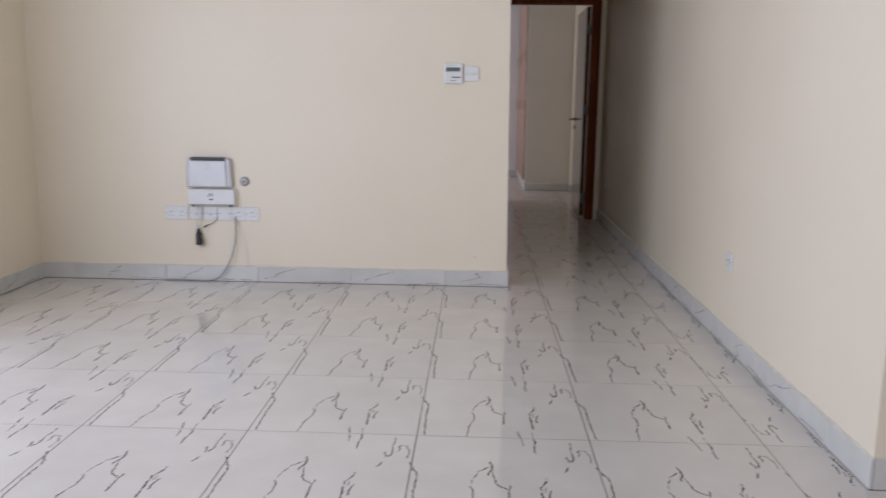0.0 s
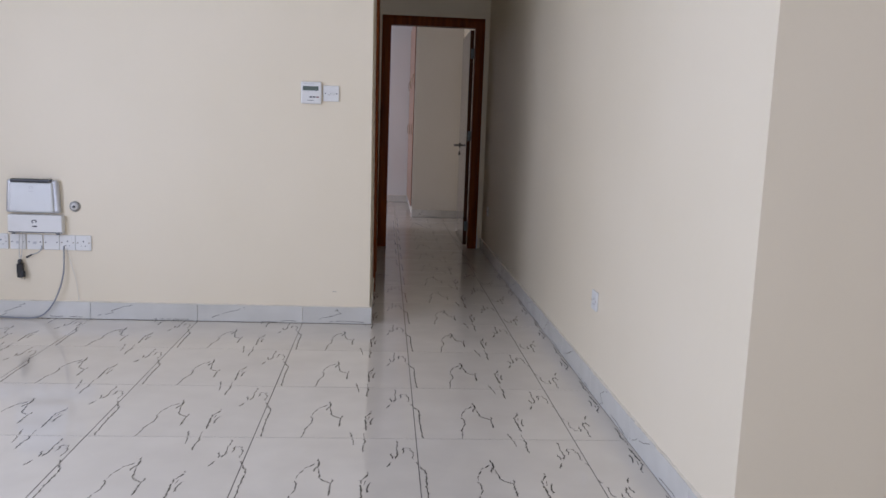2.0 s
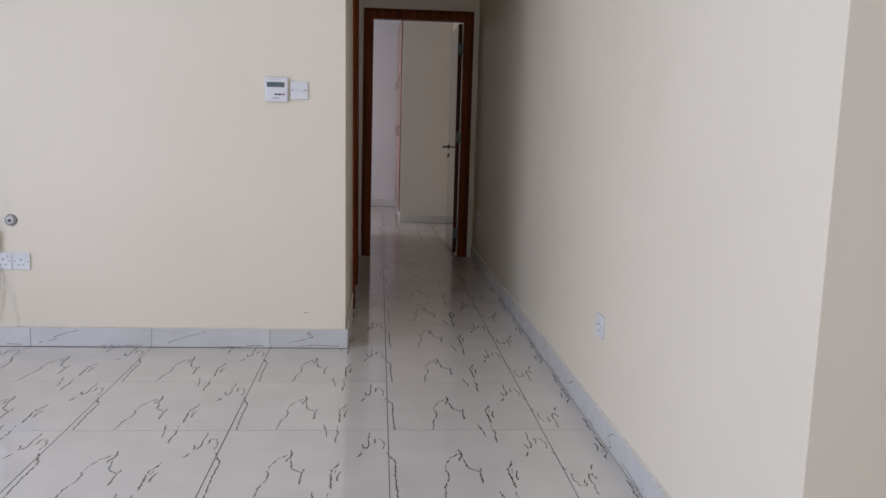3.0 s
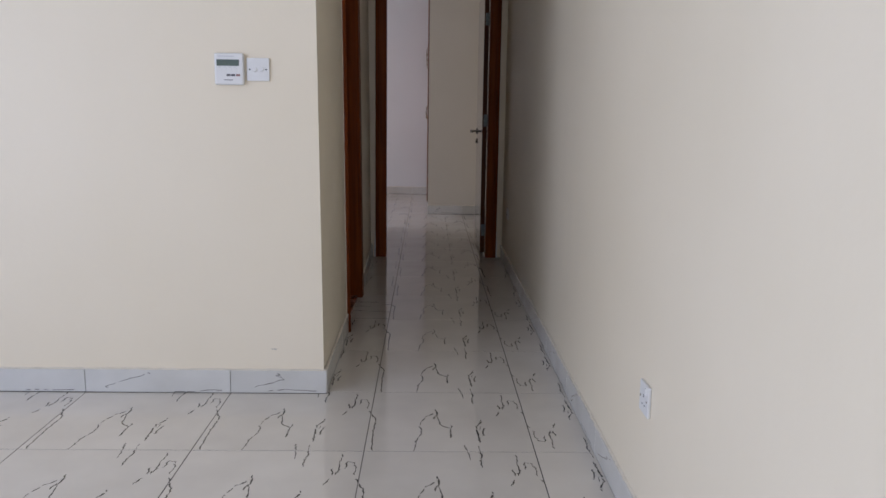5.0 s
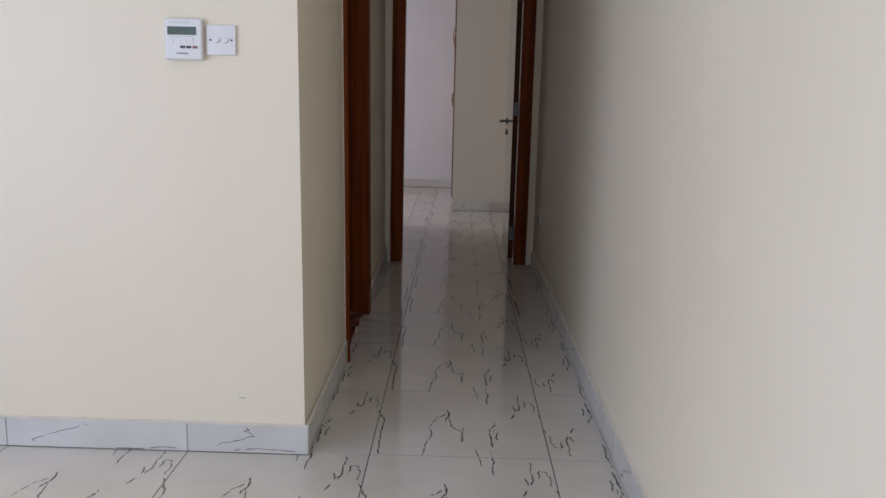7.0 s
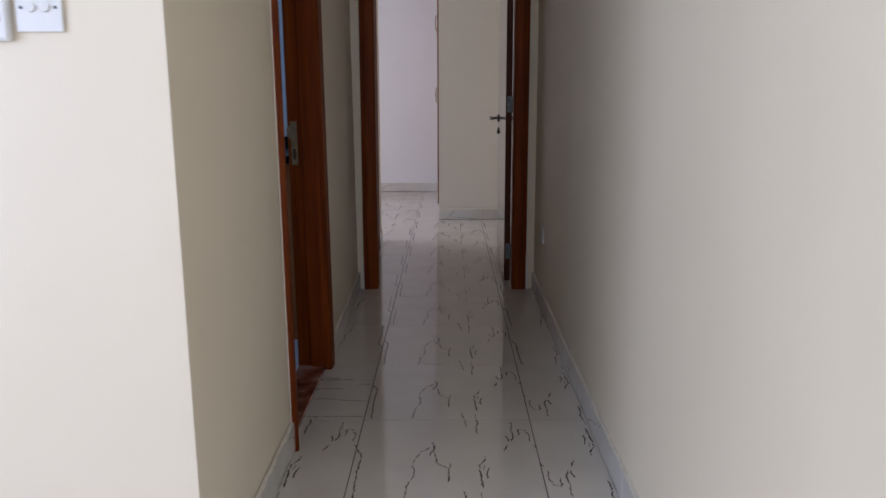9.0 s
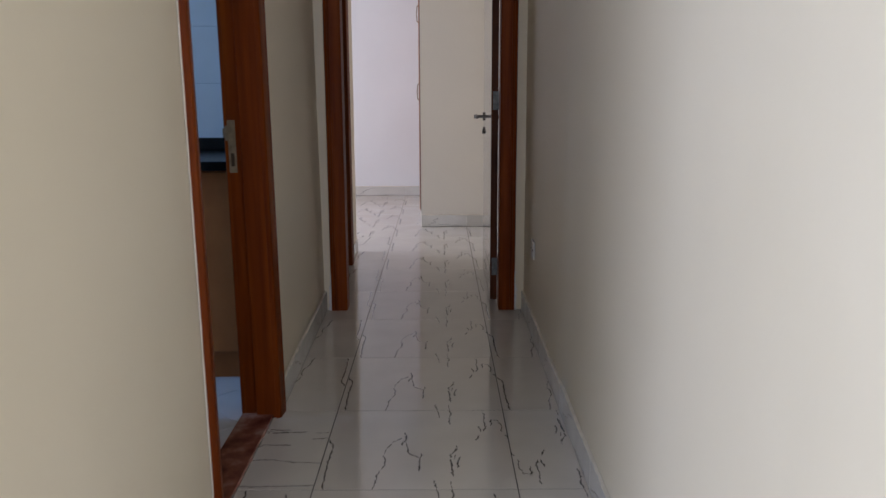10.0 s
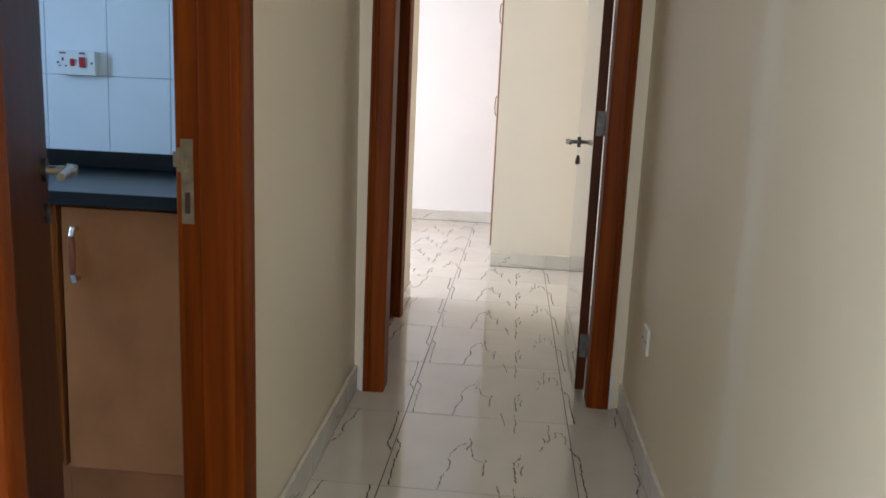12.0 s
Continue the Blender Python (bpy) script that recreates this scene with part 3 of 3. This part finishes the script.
tube([(-1.535, NORTH - 0.012, 0.42), (-1.532, NORTH - 0.022, 0.36), (-1.535, NORTH - 0.028, 0.27), (-1.56, NORTH - 0.032, 0.17), (-1.60, NORTH - 0.035, 0.085), (-1.655, NORTH - 0.035, 0.025), (-1.72, NORTH - 0.033, 0.007), (-1.80, NORTH - 0.026, 0.006), (-1.90, NORTH - 0.024, 0.007), (-2.0, NORTH - 0.022, 0.006)], 0.0042, "sheath", CABLE, ob)
tube([(-1.520, NORTH - 0.01, 0.41), (-1.50, NORTH - 0.015, 0.33), (-1.475, NORTH - 0.014, 0.24), (-1.462, NORTH - 0.014, 0.15), (-1.46, NORTH - 0.014, 0.10)], 0.0012, "thin_wire", THIN_CABLE, ob)


# ---- kitchen ----
def kitchen_cabinet(x0, x1, handle_left):
    ob = thing("base_cabinet", pose(x0, 6.6, 0.008), "brown wood-veneer kitchen base cabinet with a bow handle", "cabinet", "kitchen base cabinets")
    w = x1 - x0
    part("body", box(0.001, 0.02, 0.11, w - 0.001, 0.56, 0.84, 0.001), CAB, ob)
    part("plinth", box(-0.0215 if x1 > 0 else -0.0095, 0.045, 0.0, w, 0.06, 0.11), CAB, ob)
    door = part("cabinet_door", box(0.003, 0.0, 0.122, w - 0.003, 0.018, 0.832, 0.002), CAB, ob)
    hx = 0.045 if handle_left else w - 0.045
    for z, q in ((0.778, -1), (0.648, 1)):
        hb = rod((hx, 0.0, z), (hx, -0.022, z), 0.006)
        rod((hx, -0.020, z - q * 0.004), (hx, -0.031, z + q * 0.018), 0.008, hb, 0.0075)
        part("handle_end", hb, CHROME, door, "bright nickel handle end")
    g = turned([(0.0075, 0.0), (0.0095, 0.022), (0.0105, 0.048), (0.0095, 0.074), (0.0075, 0.096)], 16)
    part("handle_grip", moved(g, Matrix.Translation((hx, -0.031, 0.665))), GRIP, door, "red-brown wooden handle grip")
    return ob


for x0, x1, hl in ((-0.402, 0.06, True), (-0.858, -0.424, False), (-1.308, -0.868, True), (-1.758, -1.318, False)):
    kitchen_cabinet(x0, x1, hl)
part_top = thing("worktop", pose(0, 0, 0), "polished black granite worktop on the base cabinets", "worktop")
part("slab", box(-1.8, 6.56, 0.850, 0.074, 7.195, 0.885, 0.004), GRANITE, part_top)
part("upstand", box(-1.8, 7.172, 0.8855, 0.074, 7.196, 0.939, 0.002), GRANITE, part_top)
b = box(-2.6, 4.64, -0.09, 0.075, 7.2, 0.003)
kf = setting("kitchen_floor", b, KGROUT, "white kitchen floor tiles laid diagonally", "floor")
b = bmesh.new()
ROT = Matrix.Rotation(radians(45), 4, "Z")
kft = mesh_of("floor_tile", box(-0.1495, -0.1495, 0.002, 0.1495, 0.1495, 0.008, 0.0006, segments=1), KFLOOR)
for i in range(-14, 15):
    for j in range(-14, 15):
        c = ROT @ Vector((i * 0.302, j * 0.302, 0))
        if -0.97 < c.x < 1.05 and abs(c.y) < 0.97:
            ob = new("floor_tile", kft)
            ob.parent = kf
            ob.matrix_local = Matrix.Translation((-1.198 + c.x, 5.95 + c.y, 0)) @ ROT
        elif abs(c.x) < 1.6 and abs(c.y) < 1.6:
            b.faces.new([b.verts.new(c + ROT @ Vector((sx * 0.1495, sy * 0.1495, 0.008))) for sx, sy in ((-1, -1), (1, -1), (1, 1), (-1, 1))])
for co, no in (((1.27, 0, 0), (1, 0, 0)), ((-1.2, 0, 0), (-1, 0, 0)), ((0, 1.2, 0), (0, 1, 0)), ((0, -1.2, 0), (0, -1, 0))):
    bmesh.ops.bisect_plane(b, geom=b.verts[:] + b.edges[:] + b.faces[:], plane_co=co, plane_no=no, clear_outer=True)
ext = bmesh.ops.extrude_face_region(b, geom=b.faces[:])
bmesh.ops.translate(b, verts=[v for v in ext["geom"] if isinstance(v, bmesh.types.BMVert)], vec=(0, 0, -0.006))
moved(b, Matrix.Translation((-1.198, 5.95, 0)))
tagged(part("edge_tiles", b, KFLOOR, kf), kind="stuff")

ob = thing("cooker_switch", pose(-0.662, 7.1935, 1.216), "white cooker control plate with socket and red rocker switches", "switch")
part("back_box", box(-0.066, -0.020, -0.037, 0.066, 0.004, 0.037, 0.003), PLASTIC, ob)
part("faceplate", box(-0.067, -0.026, -0.038, 0.067, -0.018, 0.038, 0.003), PLASTIC, ob)
part("rocker", box(-0.014, -0.031, -0.010, -0.002, -0.024, 0.012, 0.001), RED, ob, "small red rocker")
part("rocker", box(0.016, -0.032, -0.014, 0.034, -0.024, 0.018, 0.001), RED, ob, "large red rocker")
for x in (-0.040, 0.025):
    part("neon", box(x - 0.010, -0.0275, 0.027, x + 0.010, -0.024, 0.033, 0.0005), DULL_RED, ob)
for x0, z0, x1, z1 in ((-0.043, 0.006, -0.037, 0.015), (-0.054, -0.012, -0.047, -0.008), (-0.033, -0.012, -0.026, -0.008)):
    part("pin_hole", box(x0, -0.0268, z0, x1, -0.024, z1), BLACK, ob)
for sx in (-1, 1):
    part("screw", rod((sx * 0.056, -0.0255, 0), (sx * 0.056, -0.0275, 0), 0.0035), INK, ob)

# ---- bedroom wardrobe ----
ob = thing("wardrobe", pose(0, 0, 0), "built-in wardrobe with reddish wood-veneer doors", "wardrobe")
part("carcass", box(0.64, 10.505, 0.0, 1.295, 12.515, 2.6, 0.002), WARD, ob)
part("plinth", box(0.628, 10.505, 0.0, 0.639, 12.515, 0.11), PLASTIC, ob, "white painted plinth")
part("edge_strip", box(0.606, 10.502, 0.13, 0.617, 10.516, 2.58, 0.001), WARD_EDGE, ob)
for i in range(4):
    y0 = 10.519 + i * 0.499
    door = part("wardrobe_door", box(0.600, y0, 0.13, 0.636, y0 + 0.495, 1.95, 0.002), WARD, ob)
    up = part("upper_door", box(0.600, y0, 1.956, 0.636, y0 + 0.495, 2.58, 0.002), WARD, ob)
    hy = y0 + (0.05 if i % 2 == 0 else 0.445)
    for z0, own in ((1.06, door), (1.70, door)):
        hb = rod((0.6, hy, z0), (0.590, hy, z0 + 0.012), 0.004)
        rod((0.590, hy, z0 + 0.01), (0.585, hy, z0 + 0.07), 0.0042, hb)
        rod((0.585, hy, z0 + 0.07), (0.590, hy, z0 + 0.13), 0.0042, hb)
        rod((0.590, hy, z0 + 0.128), (0.6, hy, z0 + 0.14), 0.0042, hb)
        part("handle", hb, BRASS, own, "bowed dull brass handle")


# ---- skirting, in tile lengths ----
def skirting(name, start, direction, length, first, out):
    """Tile skirting from start along direction; first is the length of the first piece; out is the way off the wall."""
    ob = thing(name, pose(0, 0, 0), "grey veined tile skirting with a white filler line", "skirting", kind="structure")
    d, o = Vector(direction), Vector(out)
    at, n = 0.0, first
    top = bmesh.new()
    while at < length - 0.01:
        n = min(n, length - at)
        a = Vector(start) + d * (at + 0.001)
        c = Vector(start) + d * (at + n - 0.001) + o * 0.011
        b = box(min(a.x, c.x), min(a.y, c.y), 0.0028, max(a.x, c.x), max(a.y, c.y), 0.1 + random.uniform(-0.001, 0.001), 0.0012, segments=1)
        p = part("skirting_tile", b, SKIRT, ob)
        # printed vein, a short wandering stroke
        if n > 0.3:
            vb = bmesh.new()
            for s0, z0, sl in ((random.uniform(0.5, 0.62), 0.088, -0.01), (random.uniform(0.05, 0.12), 0.012, 0.0)):
                prev = None
                s, z = s0 * n, z0
                for k in range(12):
                    w = 0.0008 + 0.0008 * random.random()
                    q = Vector(start) + d * (at + s) + o * 0.0114
                    pr = [vb.verts.new((q.x, q.y, z - w)), vb.verts.new((q.x, q.y, z + w))]
                    if prev and random.random() < 0.88:
                        vb.faces.new((prev[0], pr[0], pr[1], prev[1]))
                    prev = pr
                    if sl:
                        s += random.choice((0.02, 0.018, -0.012, 0.024))
                        z -= random.uniform(0.001, 0.012)
                    else:
                        s += 0.018
                        z += random.uniform(-0.003, 0.003)
                    z = min(max(z, 0.006), 0.092)
                    s = min(max(s, 0.01), n - 0.01)
            part("vein", vb, VEIN, p)
        at += n
        n = T
    # filler on top
    k = int(length / 0.02) + 1
    rows = []
    for i in range(k + 1):
        q = Vector(start) + d * min(i * 0.02, length)
        w = 0.011 + random.uniform(-0.003, 0.001)
        rows.append([top.verts.new((q.x + o.x * u, q.y + o.y * u, z)) for u, z in ((w, 0.0995), (w * 0.7, 0.1015), (0.0005, 0.104 + random.uniform(-0.002, 0.002)))])
    for lo, hi in zip(rows, rows[1:]):
        for c in range(2):
            top.faces.new((lo[c], lo[c + 1], hi[c + 1], hi[c]))
    part("filler_bead", top, CAULK, ob)
    a, c = Vector(start), Vector(start) + d * length + o * 0.0098
    part("joint", box(min(a.x, c.x), min(a.y, c.y), 0.0, max(a.x, c.x), max(a.y, c.y), 0.004), GROUT, ob, "dark open joint")
    return ob


skirting("baseboard_1", (LEFT + 0.011, NORTH, 0), (-1, 0, 0), 3.0, 0.40, (0, -1, 0))
skirting("baseboard_2", (LEFT, NORTH + 0.0005, 0), (0, 1, 0), 0.945, 0.62, (1, 0, 0))
lean = math.degrees(math.atan((LEFT - LEFT_END) / 1.44))
skirting("baseboard_3", (0, 0, 0), (0, 1, 0), 1.372, 0.578, (1, 0, 0)).matrix_world = pose(LEFT - 0.001, 6.322, 0, 0, 0, lean)
skirting("baseboard_4", (RIGHT, CORNER - 0.011, 0), (0, 1, 0), 5.918, 0.3, (-1, 0, 0))
skirting("baseboard_5", (RIGHT + 0.0005, CORNER, 0), (1, 0, 0), 3.18, 0.38, (0, -1, 0))
skirting("baseboard_6", (-2.81, NORTH - 0.012, 0), (0, -1, 0), 7.9, 0.56, (1, 0, 0))
skirting("baseboard_7", (RIGHT, 7.845, 0), (0, 1, 0), 2.54, 0.25, (-1, 0, 0))
skirting("baseboard_8", (RIGHT - 0.012, 10.39, 0), (-1, 0, 0), 0.586, 0.20, (0, -1, 0))
skirting("baseboard_9", (BED_LEFT, 8.91, 0), (0, 1, 0), 0.39, 0.39, (1, 0, 0))
skirting("baseboard_10", (0.598, 12.52, 0), (-1, 0, 0), 3.4, 0.2, (0, -1, 0))

# ---- floor tiles ----
fl = setting("floor", box(-3.05, -3.7, -0.2, 4.6, 12.67, -0.0012), GROUT, "polished pale grey floor tiles with dark printed veins", "floor")
STROKES = [
    ([(0.293, 0.003), (0.295, 0.052), (0.305, 0.168), (0.335, 0.26), (0.322, 0.38), (0.332, 0.465), (0.367, 0.55), (0.398, 0.585), (0.425, 0.622)], 2.0),
    ([(0.427, 0.668), (0.428, 0.55), (0.447, 0.42), (0.465, 0.387), (0.495, 0.362), (0.508, 0.345)], 2.4),
    ([(0.52, 0.395), (0.513, 0.257), (0.507, 0.195)], 2.2),
    ([(0.410, 0.497), (0.42, 0.568)], 2.0),
    ([(0.583, 0.097), (0.605, 0.003)], 1.8),
    ([(0.606, 0.997), (0.612, 0.873)], 1.8),
    ([(0.712, 0.495), (0.705, 0.443), (0.675, 0.377), (0.673, 0.327), (0.687, 0.255), (0.682, 0.125)], 2.5),
    ([(0.675, 0.08), (0.682, 0.003)], 2.0),
    ([(0.682, 0.997), (0.68, 0.938), (0.673, 0.858), (0.677, 0.78)], 2.0),
    ([(0.727, 0.375), (0.715, 0.293), (0.712, 0.232)], 2.4),
    ([(0.690, 0.33), (0.707, 0.385)], 2.0),
    ([(0.815, 0.555), (0.838, 0.637)], 2.2),
    ([(0.843, 0.76), (0.852, 0.683)], 2.0),
    ([(0.88, 0.95), (0.877, 0.712)], 2.0),
    ([(0.89, 0.758), (0.862, 0.683)], 2.6),
    ([(0.908, 0.758), (0.923, 0.857), (0.955, 0.837), (0.975, 0.758), (0.972, 0.682)], 2.0),
    ([(0.985, 0.635), (0.997, 0.59)], 2.0),
    ([(0.004, 0.58), (0.038, 0.5), (0.035, 0.372), (0.032, 0.29), (0.035, 0.172), (0.042, 0.045), (0.046, 0.003)], 2.2),
]


def veined_tile(name, seed):
    """One floor tile with its printed veins, origin at its low corner."""
    rnd = random.Random(seed)
    b = box(0.0017, 0.0019, -0.008, T - 0.0017, T - 0.0019, 0.0, 0.0005, segments=1)
    for pts, wide in STROKES:
        fine = []
        for (x0, y0), (x1, y1) in zip(pts, pts[1:]):
            n = max(2, int(math.hypot(x1 - x0, y1 - y0) * T / 0.009))
            for k in range(n):
                t = k / n
                fine.append((x0 + (x1 - x0) * t, y0 + (y1 - y0) * t))
        fine.append(pts[-1])
        prev = None
        for k, (u, v) in enumerate(fine):
            x = u * T + rnd.uniform(-0.0035, 0.0035)
            y = v * T + rnd.uniform(-0.003, 0.003)
            u2, v2 = fine[min(k + 1, len(fine) - 1)]
            u1, v1 = fine[max(k - 1, 0)]
            d = Vector((u2 - u1, v2 - v1)).normalized()
            w = wide * 0.00135 * rnd.uniform(0.3, 1.2) * (0.5 if k in (0, len(fine) - 1) else 1)
            pr = [b.verts.new((x - d.y * w, y + d.x * w, 0.0004)), b.verts.new((x + d.y * w, y - d.x * w, 0.0004))]
            if prev and rnd.random() < 0.96:
                f = b.faces.new((prev[0], prev[1], pr[1], pr[0]))
                f.material_index = 1
                if f.normal.z < 0:
                    f.normal_flip()
            prev = pr
    me = bpy.data.meshes.new(name)
    b.to_mesh(me)
    b.free()
    me.materials.append(TILE)
    me.materials.append(VEIN)
    return me


tile_mesh = veined_tile("tile", 4)


def lay(x0, x1, y0, y1, skip=()):
    for j in range(math.floor((x0 - 0.4) / T), math.ceil((x1 - 0.4) / T)):
        for k in range(math.floor((y0 - 4.5) / T), math.ceil((y1 - 4.5) / T)):
            x, y = 0.4 + T * j, 4.5 + T * k
            if (j, k) in laid or (x > RIGHT + 0.15 and CORNER + 0.15 < y < 10.0) or (x > RIGHT and y > 10.3):
                continue
            laid.add((j, k))
            ob = new("tile", tile_mesh)
            ob.parent = fl
            if (j, k) == (-1, 2):
                ob.matrix_local = pose(0.4 + T * (j + 1), 4.5 + T * k, 0, 0, 0, 90)
            elif (j == -1 and 3 <= k <= 8) or (j == 1 and -5 <= k <= 2):
                ob.matrix_local = pose(0.4 + T * (j + 1), 4.5 + T * (k + 1), 0, 0, 0, 180)
            else:
                ob.matrix_local = pose(0.4 + T * j, 4.5 + T * k, random.uniform(-0.0003, 0.0))


laid = set()
lay(LEFT, RIGHT, CORNER, 10.4)
lay(-2.85, 2.9, -1.6, NORTH)
lay(-1.8, 0.62, 9.3, 12.5)
lay(2.9, 4.4, -1.6, CORNER)
lay(-2.85, 4.4, -3.5, -1.6)
lay(-2.85, -1.8, 9.3, 12.5)

# ---- kitchen wall tiles ----
wk = bpy.data.objects["wall_kitchen_far"]
kt = mesh_of("wall_tile", box(0.001, -0.006, 0.001, 0.206, 0.0, 0.244, 0.001, segments=1), KTILE)
for i in range(-6, 2):
    for k in range(0, 5):
        ob = new("wall_tile", kt)
        ob.parent = wk
        ob.matrix_local = pose(-0.360 + i * 0.207, 7.1995, 0.933 + k * 0.245)
b = box(-2.6, 7.1975, 0.0, 0.074, 7.1998, HIGH)
part("tile_grout", b, KGROUT, wk)
